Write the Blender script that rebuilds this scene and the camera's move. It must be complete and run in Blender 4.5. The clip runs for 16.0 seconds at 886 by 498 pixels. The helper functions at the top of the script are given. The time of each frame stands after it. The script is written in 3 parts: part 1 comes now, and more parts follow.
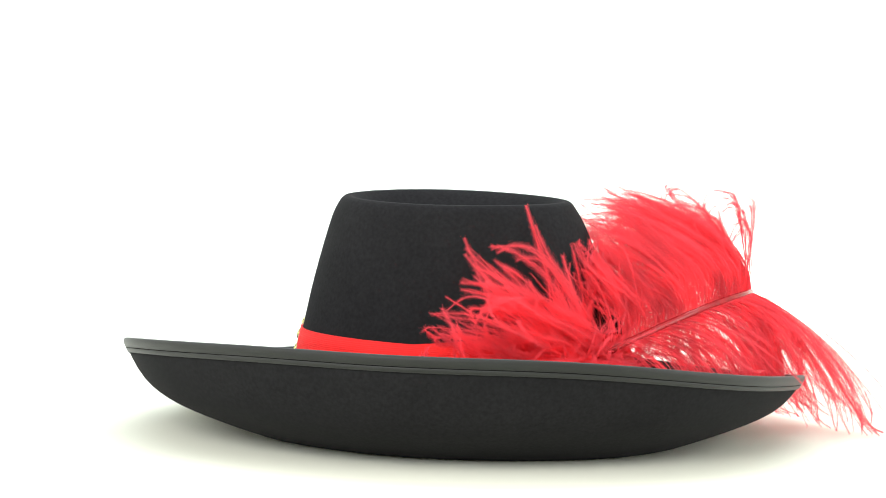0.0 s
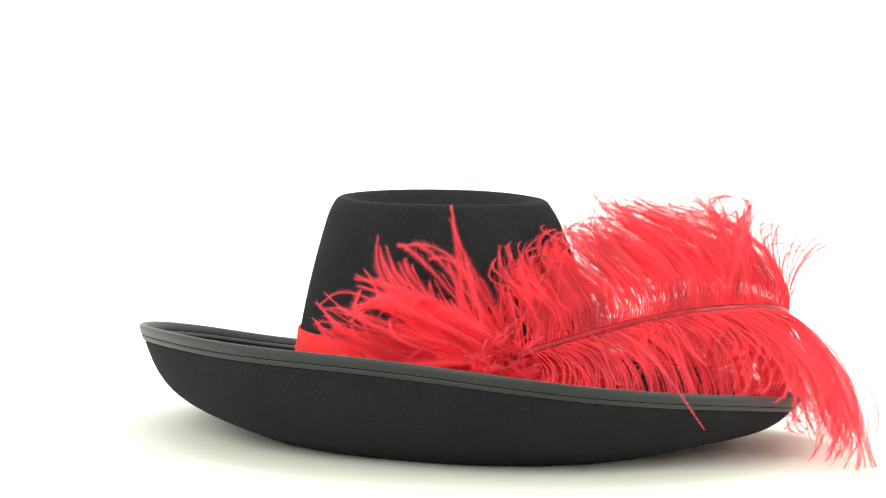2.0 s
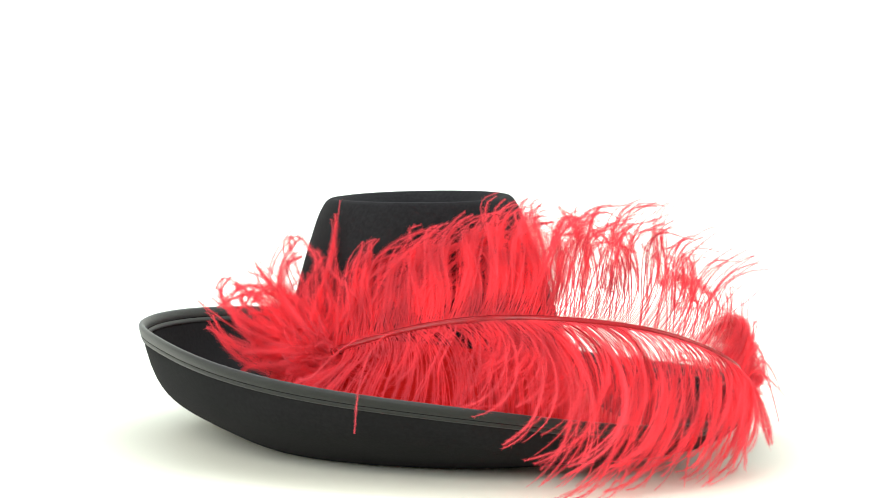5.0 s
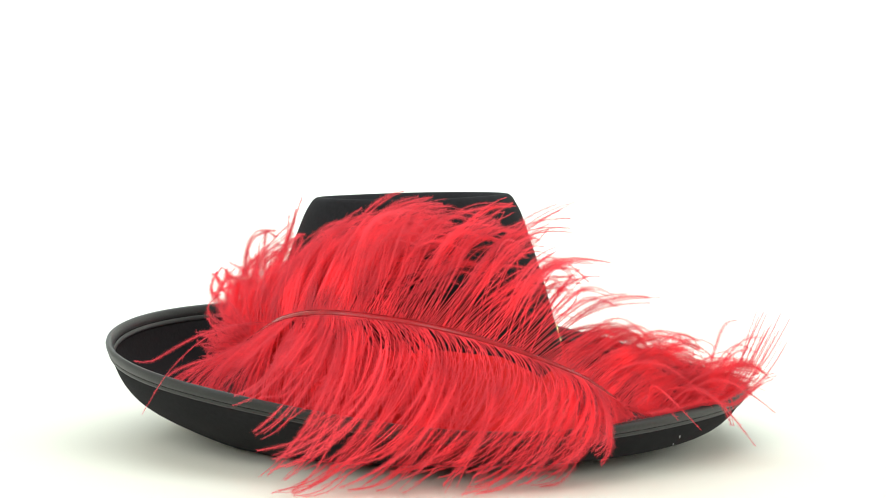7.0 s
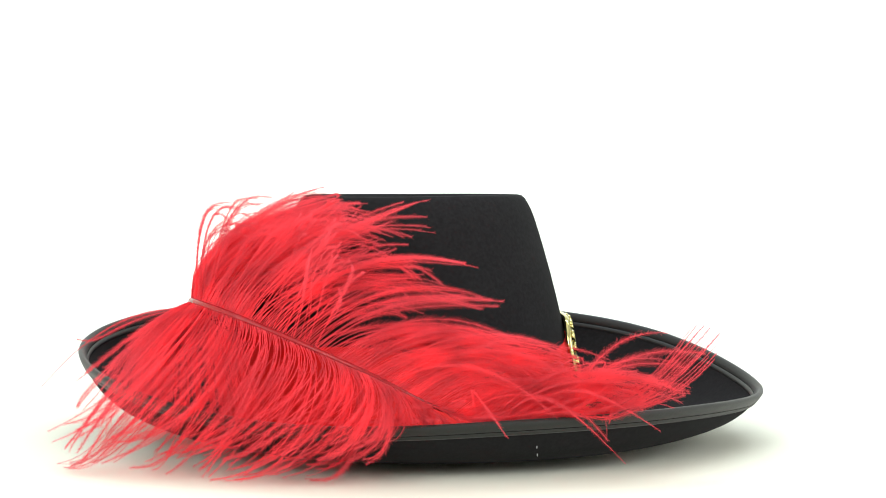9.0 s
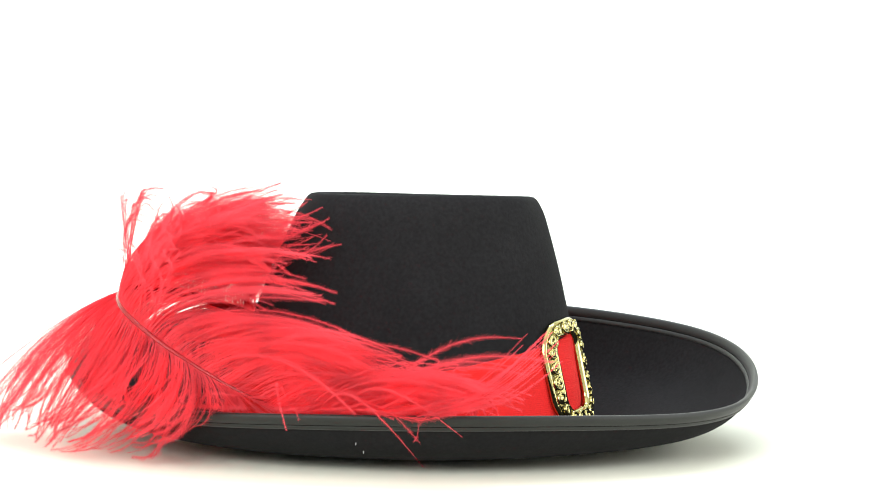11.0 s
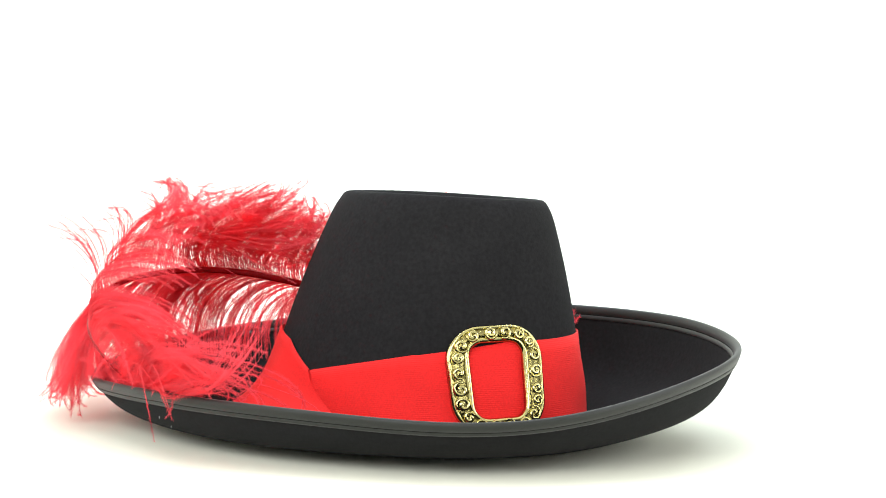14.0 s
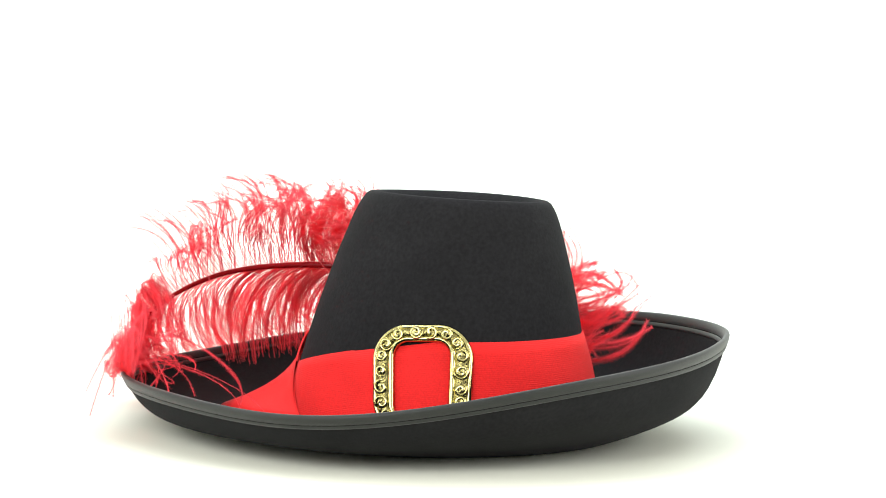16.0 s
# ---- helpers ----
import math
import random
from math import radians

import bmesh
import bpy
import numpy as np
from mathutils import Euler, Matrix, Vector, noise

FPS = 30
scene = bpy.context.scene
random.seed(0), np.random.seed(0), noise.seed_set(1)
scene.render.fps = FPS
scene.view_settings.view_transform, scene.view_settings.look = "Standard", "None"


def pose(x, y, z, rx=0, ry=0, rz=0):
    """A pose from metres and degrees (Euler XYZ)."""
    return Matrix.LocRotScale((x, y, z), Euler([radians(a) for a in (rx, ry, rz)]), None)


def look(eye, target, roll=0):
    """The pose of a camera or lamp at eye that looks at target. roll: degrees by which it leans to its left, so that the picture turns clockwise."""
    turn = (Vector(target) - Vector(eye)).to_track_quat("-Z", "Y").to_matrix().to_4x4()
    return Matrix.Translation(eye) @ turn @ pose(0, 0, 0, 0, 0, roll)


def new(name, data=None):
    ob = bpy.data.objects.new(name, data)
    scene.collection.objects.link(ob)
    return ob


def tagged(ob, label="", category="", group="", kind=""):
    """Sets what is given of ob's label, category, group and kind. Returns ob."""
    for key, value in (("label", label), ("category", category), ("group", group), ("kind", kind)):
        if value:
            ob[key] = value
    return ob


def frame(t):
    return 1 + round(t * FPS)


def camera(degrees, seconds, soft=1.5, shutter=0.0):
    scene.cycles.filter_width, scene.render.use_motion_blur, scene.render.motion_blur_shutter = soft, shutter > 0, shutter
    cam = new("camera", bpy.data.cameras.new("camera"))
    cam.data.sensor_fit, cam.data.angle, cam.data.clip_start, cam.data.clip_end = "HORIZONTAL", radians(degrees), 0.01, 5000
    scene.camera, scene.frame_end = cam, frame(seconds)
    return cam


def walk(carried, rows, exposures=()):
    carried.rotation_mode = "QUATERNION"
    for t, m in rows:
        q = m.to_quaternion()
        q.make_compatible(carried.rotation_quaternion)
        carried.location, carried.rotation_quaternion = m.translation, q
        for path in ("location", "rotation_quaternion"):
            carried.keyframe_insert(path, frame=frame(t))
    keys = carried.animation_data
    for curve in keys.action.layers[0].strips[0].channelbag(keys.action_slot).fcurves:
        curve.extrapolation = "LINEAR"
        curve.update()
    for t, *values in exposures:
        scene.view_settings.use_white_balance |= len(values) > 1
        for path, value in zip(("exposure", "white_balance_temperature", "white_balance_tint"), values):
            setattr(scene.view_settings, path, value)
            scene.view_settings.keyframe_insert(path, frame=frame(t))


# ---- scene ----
cam = camera(19.709, 16.0, soft=1.0)
EYE = Vector((0.0018, -1.6, 0.2252))
PITCH = radians(3.922)
AIM = EYE + Vector((0, math.cos(PITCH), -math.sin(PITCH)))
walk(cam, [(0.0, look(EYE, AIM, 1.31)), (16.0, look(EYE, AIM, 1.31))], exposures=[(0.0, 0.20), (4.2, 0.16), (6.3, -0.18), (8.0, -0.24), (9.2, -0.10), (11.3, 0.20), (16.0, 0.20)])

# ---- light: a white product studio with soft boxes, plus added side and backdrop fills ----
world = bpy.data.worlds.new("studio")
scene.world = world
world.use_nodes = True
world.node_tree.nodes["Background"].inputs[0].default_value = (1.0, 1.0, 1.0, 1)
world.node_tree.nodes["Background"].inputs[1].default_value = 0.88


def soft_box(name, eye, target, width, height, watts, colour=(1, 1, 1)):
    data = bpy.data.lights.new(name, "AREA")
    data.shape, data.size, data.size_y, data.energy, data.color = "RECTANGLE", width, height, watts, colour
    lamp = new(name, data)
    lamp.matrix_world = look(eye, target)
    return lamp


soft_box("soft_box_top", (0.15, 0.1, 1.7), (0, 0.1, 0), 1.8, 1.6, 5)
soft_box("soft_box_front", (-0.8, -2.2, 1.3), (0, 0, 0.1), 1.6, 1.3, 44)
# unseen side fills, added to lift the shade under the brim
soft_box("added_fill_right", (1.7, -0.5, 0.65), (0, 0.0, 0.0), 1.2, 1.1, 17)
soft_box("added_fill_left", (-1.7, -0.5, 0.65), (0, 0.0, 0.0), 1.2, 1.1, 11)
# unseen, added to keep the backdrop white; bluish to offset the sheet's cream
soft_box("added_backdrop_fill", (0, 0.9, 2.0), (0, 2.4, 0.5), 2.6, 0.7, 88, (0.74, 0.86, 1.0))


# ---- materials ----
def material(name, colour, rough=0.8, metal=0.0, specular=0.3, vary=0.15, vary_scale=60.0, bump=0.0, bump_scale=400.0, sheen=0.0, fine=0.1, fine_scale=900.0, per_object=0.0, translucent=0.0):
    mat = bpy.data.materials.new(name)
    mat.use_nodes = True
    nodes, links = mat.node_tree.nodes, mat.node_tree.links
    bsdf = nodes["Principled BSDF"]
    bsdf.inputs["Roughness"].default_value = rough
    bsdf.inputs["Metallic"].default_value = metal
    bsdf.inputs["Specular IOR Level"].default_value = specular
    bsdf.inputs["Sheen Weight"].default_value = sheen
    bsdf.inputs["Sheen Roughness"].default_value = 0.5
    coords = nodes.new("ShaderNodeTexCoord")
    big = nodes.new("ShaderNodeTexNoise")
    big.inputs["Scale"].default_value, big.inputs["Detail"].default_value = vary_scale, 4
    small = nodes.new("ShaderNodeTexNoise")
    small.inputs["Scale"].default_value, small.inputs["Detail"].default_value = fine_scale, 3
    links.new(coords.outputs["Object"], big.inputs["Vector"])
    links.new(coords.outputs["Object"], small.inputs["Vector"])
    factor = colour
    for node, amount in ((big, vary), (small, fine)):
        ramp = nodes.new("ShaderNodeMapRange")
        ramp.inputs["From Min"].default_value, ramp.inputs["From Max"].default_value = 0.3, 0.7
        ramp.inputs["To Min"].default_value, ramp.inputs["To Max"].default_value = 1 - amount, 1 + amount
        links.new(node.outputs["Fac"], ramp.inputs["Value"])
        scale = nodes.new("ShaderNodeVectorMath")
        scale.operation = "SCALE"
        if factor is colour:
            scale.inputs[0].default_value = colour
        else:
            links.new(factor, scale.inputs[0])
        links.new(ramp.outputs["Result"], scale.inputs["Scale"])
        factor = scale.outputs["Vector"]
    if per_object:
        info = nodes.new("ShaderNodeObjectInfo")
        ramp = nodes.new("ShaderNodeMapRange")
        ramp.inputs["To Min"].default_value, ramp.inputs["To Max"].default_value = 1 - per_object, 1 + per_object
        links.new(info.outputs["Random"], ramp.inputs["Value"])
        scale = nodes.new("ShaderNodeVectorMath")
        scale.operation = "SCALE"
        links.new(factor, scale.inputs[0])
        links.new(ramp.outputs["Result"], scale.inputs["Scale"])
        factor = scale.outputs["Vector"]
    links.new(factor, bsdf.inputs["Base Color"])
    if translucent:
        thin, mix = nodes.new("ShaderNodeBsdfTranslucent"), nodes.new("ShaderNodeMixShader")
        links.new(factor, thin.inputs["Color"])
        mix.inputs[0].default_value = translucent
        links.new(bsdf.outputs[0], mix.inputs[1])
        links.new(thin.outputs[0], mix.inputs[2])
        links.new(mix.outputs[0], nodes["Material Output"].inputs["Surface"])
    if bump:
        relief = nodes.new("ShaderNodeTexNoise")
        relief.inputs["Scale"].default_value, relief.inputs["Detail"].default_value = bump_scale, 5
        links.new(coords.outputs["Object"], relief.inputs["Vector"])
        node = nodes.new("ShaderNodeBump")
        node.inputs["Strength"].default_value, node.inputs["Distance"].default_value = bump, 0.001
        links.new(relief.outputs["Fac"], node.inputs["Height"])
        links.new(node.outputs["Normal"], bsdf.inputs["Normal"])
    return mat


def ribbed(mat, scale, strength, axis="Z", distortion=0.6):
    """Fine woven ribs across the given axis."""
    nodes, links = mat.node_tree.nodes, mat.node_tree.links
    coords = nodes.new("ShaderNodeTexCoord")
    wave = nodes.new("ShaderNodeTexWave")
    wave.bands_direction = axis
    wave.inputs["Scale"].default_value, wave.inputs["Distortion"].default_value = scale, distortion
    wave.inputs["Detail"].default_value, wave.inputs["Detail Scale"].default_value = 2, 0.4
    links.new(coords.outputs["Object"], wave.inputs["Vector"])
    node = nodes.new("ShaderNodeBump")
    node.inputs["Strength"].default_value, node.inputs["Distance"].default_value = strength, 0.0006
    links.new(wave.outputs["Fac"], node.inputs["Height"])
    links.new(node.outputs["Normal"], nodes["Principled BSDF"].inputs["Normal"])
    return mat


FELT = material("black_felt", (0.0118, 0.0119, 0.0124), 0.95, specular=0.08, vary=0.12, vary_scale=22, bump=0.16, bump_scale=700, sheen=0.012, fine=0.2, fine_scale=420)
BINDING = ribbed(material("grey_binding", (0.0125, 0.0138, 0.0118), 0.5, vary=0.10, sheen=0.1), 420, 0.05, "DIAGONAL")
STITCH = material("dark_stitch", (0.0035, 0.0035, 0.0035), 0.9, specular=0.05)
RIBBON = ribbed(material("red_grosgrain", (0.66, 0.016, 0.015), 0.75, specular=0.15, vary=0.05, vary_scale=30, sheen=0.03), 270, 0.24, distortion=3.2)
RIBBON_BACK = material("red_ribbon_back", (0.67, 0.017, 0.016), 0.7, specular=0.15, vary=0.05, vary_scale=30, sheen=0.03, bump=0.15, bump_scale=900)
GOLD = material("gold_plated", (0.52, 0.47, 0.20), 0.10, 1.0, vary=0.06, fine=0.04, bump=0.12, bump_scale=250)
# gold darkened to stand for shade and dark reflections in the buckle's recesses
SHADED_GOLD = material("shaded_gold", (0.24, 0.21, 0.08), 0.16, 1.0, vary=0.3, vary_scale=300, bump=0.9, bump_scale=420)
BARB = material("red_barb", (0.92, 0.112, 0.142), 0.8, vary=0.14, vary_scale=40, sheen=0.06, per_object=0.09, translucent=0.66)
QUILL = material("red_quill", (0.28, 0.010, 0.013), 0.22, vary=0.2, vary_scale=90)
LINT = material("white_lint", (0.4, 0.4, 0.4), 0.9)
SWEEP = material("white_sweep", (0.735, 0.745, 0.630), 0.75, vary=0.006, vary_scale=3, fine=0.004, bump=0.03, bump_scale=300)

# ---- the seamless white sweep: floor, curve and back in one sheet ----
def sweep():
    bm = bmesh.new()
    profile = [(-6.0, 0.0), (-2.0, 0.0), (0.0, 0.0), (1.2, 0.0), (1.8, 0.0)]
    for k in range(1, 13):
        a = radians(90 * k / 12)
        profile.append((1.8 + 1.0 * math.sin(a), 1.0 - 1.0 * math.cos(a)))
    profile.append((2.8, 4.5))
    rows = [[bm.verts.new((x, y, z)) for x in np.linspace(-6, 6, 13)] for y, z in profile]
    for a, b in zip(rows, rows[1:]):
        for k in range(12):
            bm.faces.new((a[k], a[k + 1], b[k + 1], b[k])).smooth = True
    bmesh.ops.recalc_face_normals(bm, faces=bm.faces)
    mesh = bpy.data.meshes.new("ground")
    bm.to_mesh(mesh)
    mesh.materials.append(SWEEP)
    ob = new("ground", mesh)
    tagged(ob, "seamless matt white studio sweep under the hat", "backdrop", kind="structure")
    return ob


sweep()

# ---- the hat ----
rng = random.Random(7)
hat = tagged(new("musketeer_hat"), "black felt musketeer hat, red ribbon, gold buckle, red plume, on white", "hat")


def link(name, mesh, mat, parent, label=""):
    mesh.materials.append(mat)
    ob = new(name, mesh)
    ob.parent = parent
    return tagged(ob, label)


def part(name, bm, mat, parent, label=""):
    bmesh.ops.recalc_face_normals(bm, faces=bm.faces)
    for f in bm.faces:
        f.smooth = True
    mesh = bpy.data.meshes.new(name)
    bm.to_mesh(mesh)
    bm.free()
    return link(name, mesh, mat, parent, label)


def raw_part(name, verts, faces, mat, parent, label=""):
    mesh = bpy.data.meshes.new(name)
    mesh.from_pydata(verts, [], faces)
    mesh.update()
    return link(name, mesh, mat, parent, label)


def loft(bm, rows, closed=True):
    made = [[bm.verts.new(p) for p in row] for row in rows]
    n = len(made[0])
    for a, b in zip(made, made[1:]):
        for k in range(n if closed else n - 1):
            bm.faces.new((a[k], a[(k + 1) % n], b[(k + 1) % n], b[k]))
    return made


# crown: an oval, flared at its base
BASE, TOP = Vector((-0.0181, -0.0122)), Vector((-0.0185, -0.0009))
TURN = 2.2749
CROWN_Z0, CROWN_H = 0.001, 0.1465


def crown_axes(s):
    m = s - 0.4458 * s * (1 - s)
    return 0.0978 + (0.0600 - 0.0978) * m, 0.1150 + (0.0743 - 0.1150) * m


def crown_point(phi, z, out=0.0):
    """A point of the crown's wall in the direction phi at the height z."""
    s = min(max((z - CROWN_Z0) / CROWN_H, 0.0), 1.05)
    a, b = crown_axes(s)
    c = BASE.lerp(TOP, s)
    swell = 0.0033 * s * max(0.0, math.cos(((phi - radians(85) + math.pi) % (2 * math.pi) - math.pi) * 0.98)) if abs((phi - radians(85) + math.pi) % (2 * math.pi) - math.pi) < 1.6 else 0.0
    r = 1 / math.hypot(math.cos(phi - TURN) / a, math.sin(phi - TURN) / b) + out + swell + (1 - s) * (0.0004 * math.cos(3 * phi) - 0.0005 * math.sin(3 * phi))
    return Vector((c.x + r * math.cos(phi), c.y + r * math.sin(phi), z))


def crown():
    bm = bmesh.new()
    n = 144
    angles = [2 * math.pi * k / n for k in range(n)]
    rows = []
    tilt = [-0.0012 + 0.0018 * math.cos(p) - 0.0013 * math.sin(p) + 0.0003 * math.cos(2 * p) for p in angles]
    for z in np.linspace(0.0015, 0.138, 26):
        lean = max(0.0, (z - 0.06) / 0.078) ** 1.5
        rows.append([crown_point(p, z) + Vector((0, 0, t * lean)) for p, t in zip(angles, tilt)])
    # rounded rim and the dented top
    for shrink, z in ((0.0004, 0.1430), (0.0013, 0.1470), (0.0028, 0.1496), (0.0050, 0.1512), (0.0075, 0.1516), (0.0105, 0.1506), (0.0150, 0.1475), (0.0215, 0.1430), (0.029, 0.139), (0.042, 0.1365)):
        rows.append([crown_point(p, min(z, 0.1475), -shrink) + Vector((0, 0, z - min(z, 0.1475) + t)) for p, t in zip(angles, tilt)])
    made = loft(bm, rows)
    bm.faces.new(made[-1])
    return part("crown", bm, FELT, hat, "tall tapering black felt crown with a dented top")


# brim: a rolled-up bowl with a wavy, oval edge
EDGE_C = (-0.0072, -0.0173)
EDGE_R = (0.2018, (0.0008, 0.0112), (0.0007, 0.0012), (0.0008, 0.0008), (-0.0007, -0.0003), (-0.0001, 0.0008), (-0.0007, -0.0003))
EDGE_Z = (0.0474, (-0.0123, 0.0147), (-0.0006, -0.0033), (-0.0018, -0.0024), (-0.0006, -0.0011), (0.0002, -0.0000), (0.0004, -0.0005))


def edge_point(phi):
    deg = math.degrees(phi)
    bump = math.exp(-(((deg - 62 + 180) % 360 - 180) / 24) ** 2) + 0.55 * math.exp(-(((deg - 16 + 180) % 360 - 180) / 14) ** 2)
    r = EDGE_R[0] + sum(a * math.cos((k + 2) * phi) + b * math.sin((k + 2) * phi) for k, (a, b) in enumerate(EDGE_R[1:])) + 0.0064 * bump
    z = EDGE_Z[0] + sum(a * math.cos((k + 1) * phi) + b * math.sin((k + 1) * phi) for k, (a, b) in enumerate(EDGE_Z[1:]))
    return Vector((EDGE_C[0] + r * math.cos(phi), EDGE_C[1] + r * math.sin(phi), z))


def rise(s, phi):
    """How far the brim has climbed to its edge at the share s of its width: gently at first, then steeply."""
    q = max(0.0, (s - 0.149) / 0.851)
    gentle = 0.490 - 0.069 * math.cos(phi) + 0.026 * math.sin(phi) + 0.027 * math.cos(2 * phi) + 0.098 * math.sin(2 * phi)
    return gentle * q ** 1.18 + (1 - gentle) * q ** 8.38


def brim_point(phi, s, lift=0.0):
    a, b = crown_point(phi, 0.0015), edge_point(phi)
    p = a.lerp(b, s)
    p.z = max(b.z * rise(s, phi), 0.0014) + 0.0008
    if lift:
        q = a.lerp(b, s + 0.01)
        q.z = max(b.z * rise(s + 0.01, phi), 0.0014)
        slope = Vector((q.x - p.x, q.y - p.y, q.z + 0.0008 - p.z)).normalized()
        side = Vector((-math.sin(phi), math.cos(phi), 0))
        p = p + slope.cross(side).normalized() * -lift if slope.cross(side).z < 0 else p + slope.cross(side).normalized() * lift
    return p


FELT_T = 0.0017
BRIM_N = 200
BRIM_A = [2 * math.pi * k / BRIM_N for k in range(BRIM_N)]


def brim():
    bm = bmesh.new()
    steps = list(np.linspace(0, 1, 26))
    rows = [[brim_point(p, s) for p in BRIM_A] for s in steps]
    rows += [[brim_point(p, s, FELT_T) for p in BRIM_A] for s in reversed(steps)]
    loft(bm, rows)
    return part("brim", bm, FELT, hat, "wide black felt brim, rolled up all round")


def binding():
    bm = bmesh.new()
    speed = {p: (brim_point(p, 1.0) - brim_point(p, 0.96)).length / 0.04 for p in BRIM_A}

    def at(w, lift):
        return [brim_point(p, 1 - w / speed[p], lift) for p in BRIM_A]

    rows = []
    # outside, over the lip, inside; sewn grooves run along it
    for w, lift in ((0.0077, -0.0001), (0.0075, -0.0008), (0.0064, -0.0010), (0.0046, -0.0011), (0.0043, -0.0005), (0.0040, -0.0011), (0.0016, -0.0012), (0.0, -0.0011),
                    (-0.0010, -0.0004), (-0.0013, 0.0008), (-0.0010, 0.0018), (0.0, 0.0024), (0.0012, 0.0026), (0.0042, 0.0026), (0.0046, 0.0021), (0.0050, 0.0026), (0.0072, 0.0026), (0.0078, 0.0024), (0.0079, 0.0015)):
        rows.append(at(w, lift))
    loft(bm, rows)
    edging = part("binding", bm, BINDING, hat, "grey satin binding sewn round the brim's edge")
    # dark seams, one outside and one inside
    for w, width, lift, thick in ((0.0043, 0.0005, -0.0007, -0.0003), (0.0046, 0.0005, 0.0022, 0.0003)):
        sm = bmesh.new()
        rows = [at(w + width / 2, lift), at(w + width / 2, lift + thick), at(w - width / 2, lift + thick), at(w - width / 2, lift)]
        loft(sm, rows + [rows[0]])
        bmesh.ops.remove_doubles(sm, verts=sm.verts, dist=1e-7)
        part("seam", sm, STITCH, edging, "dark sewn seam")
    return edging


# ribbon
def band_top(deg):
    return float(np.interp(deg % 360, [0, 32, 90, 125, 160, 200, 235, 266, 290, 312, 334, 360], [0.0580, 0.0670, 0.067, 0.0660, 0.071, 0.072, 0.068, 0.058, 0.049, 0.043, 0.050, 0.0585]))


def band():
    bm = bmesh.new()
    n = 180
    low, rows = 0.006, []
    for out in (0.0014, 0.0002):
        steps = np.linspace(0, 1, 9)
        for s in (steps if out > 0.001 else steps[::-1]):
            row = []
            for k in range(n):
                deg = 360 * k / n
                z = low + (band_top(deg) - low) * s
                wobble = 0.0004 * math.sin(radians(deg) * 7 + 9 * s)
                flare = 0.009 * (1 - s) * math.exp(-(((deg - 140 + 180) % 360 - 180) / 42) ** 2)
                row.append(crown_point(radians(deg), z, out + wobble + flare))
            rows.append(row)
    rows.append(rows[0])
    loft(bm, rows)
    bmesh.ops.remove_doubles(bm, verts=bm.verts, dist=1e-6)
    return part("hat_band", bm, RIBBON, hat, "red grosgrain ribbon band round the crown")


def band_fold():
    """The overlapping ribbon end: a slanted edge, flaring from the crown lower down."""
    bm = bmesh.new()
    cols, rows = 24, []
    for out0 in (0.0030, 0.0019):
        steps = np.linspace(0, 1, 10)
        for s in (steps if out0 > 0.002 else steps[::-1]):
            row = []
            for k in range(cols + 1):
                u = k / cols
                deg = (313 + 25 * (1 - s) ** 1.3) * (1 - u) + 246 * u
                top = float(np.interp(deg, [236, 267, 291, 313, 340], [0.060, 0.064, 0.059, 0.0437, 0.0437]))
                z = 0.012 + (top - 0.012) * s
                flare = 0.040 * (1 - s) ** 3.0 * math.sin(math.pi * min(1, u * 1.25)) ** 1.2
                row.append(crown_point(radians(deg), z, out0 + flare))
            rows.append(row)
    rows.append(rows[0])
    loft(bm, rows, closed=False)
    bmesh.ops.remove_doubles(bm, verts=bm.verts, dist=1e-6)
    return part("ribbon_end", bm, RIBBON_BACK, hat, "slanted overlapping end of the red ribbon")


# buckle
BUCKLE_PHI, BUCKLE_FACE = radians(26.4), radians(22.5)


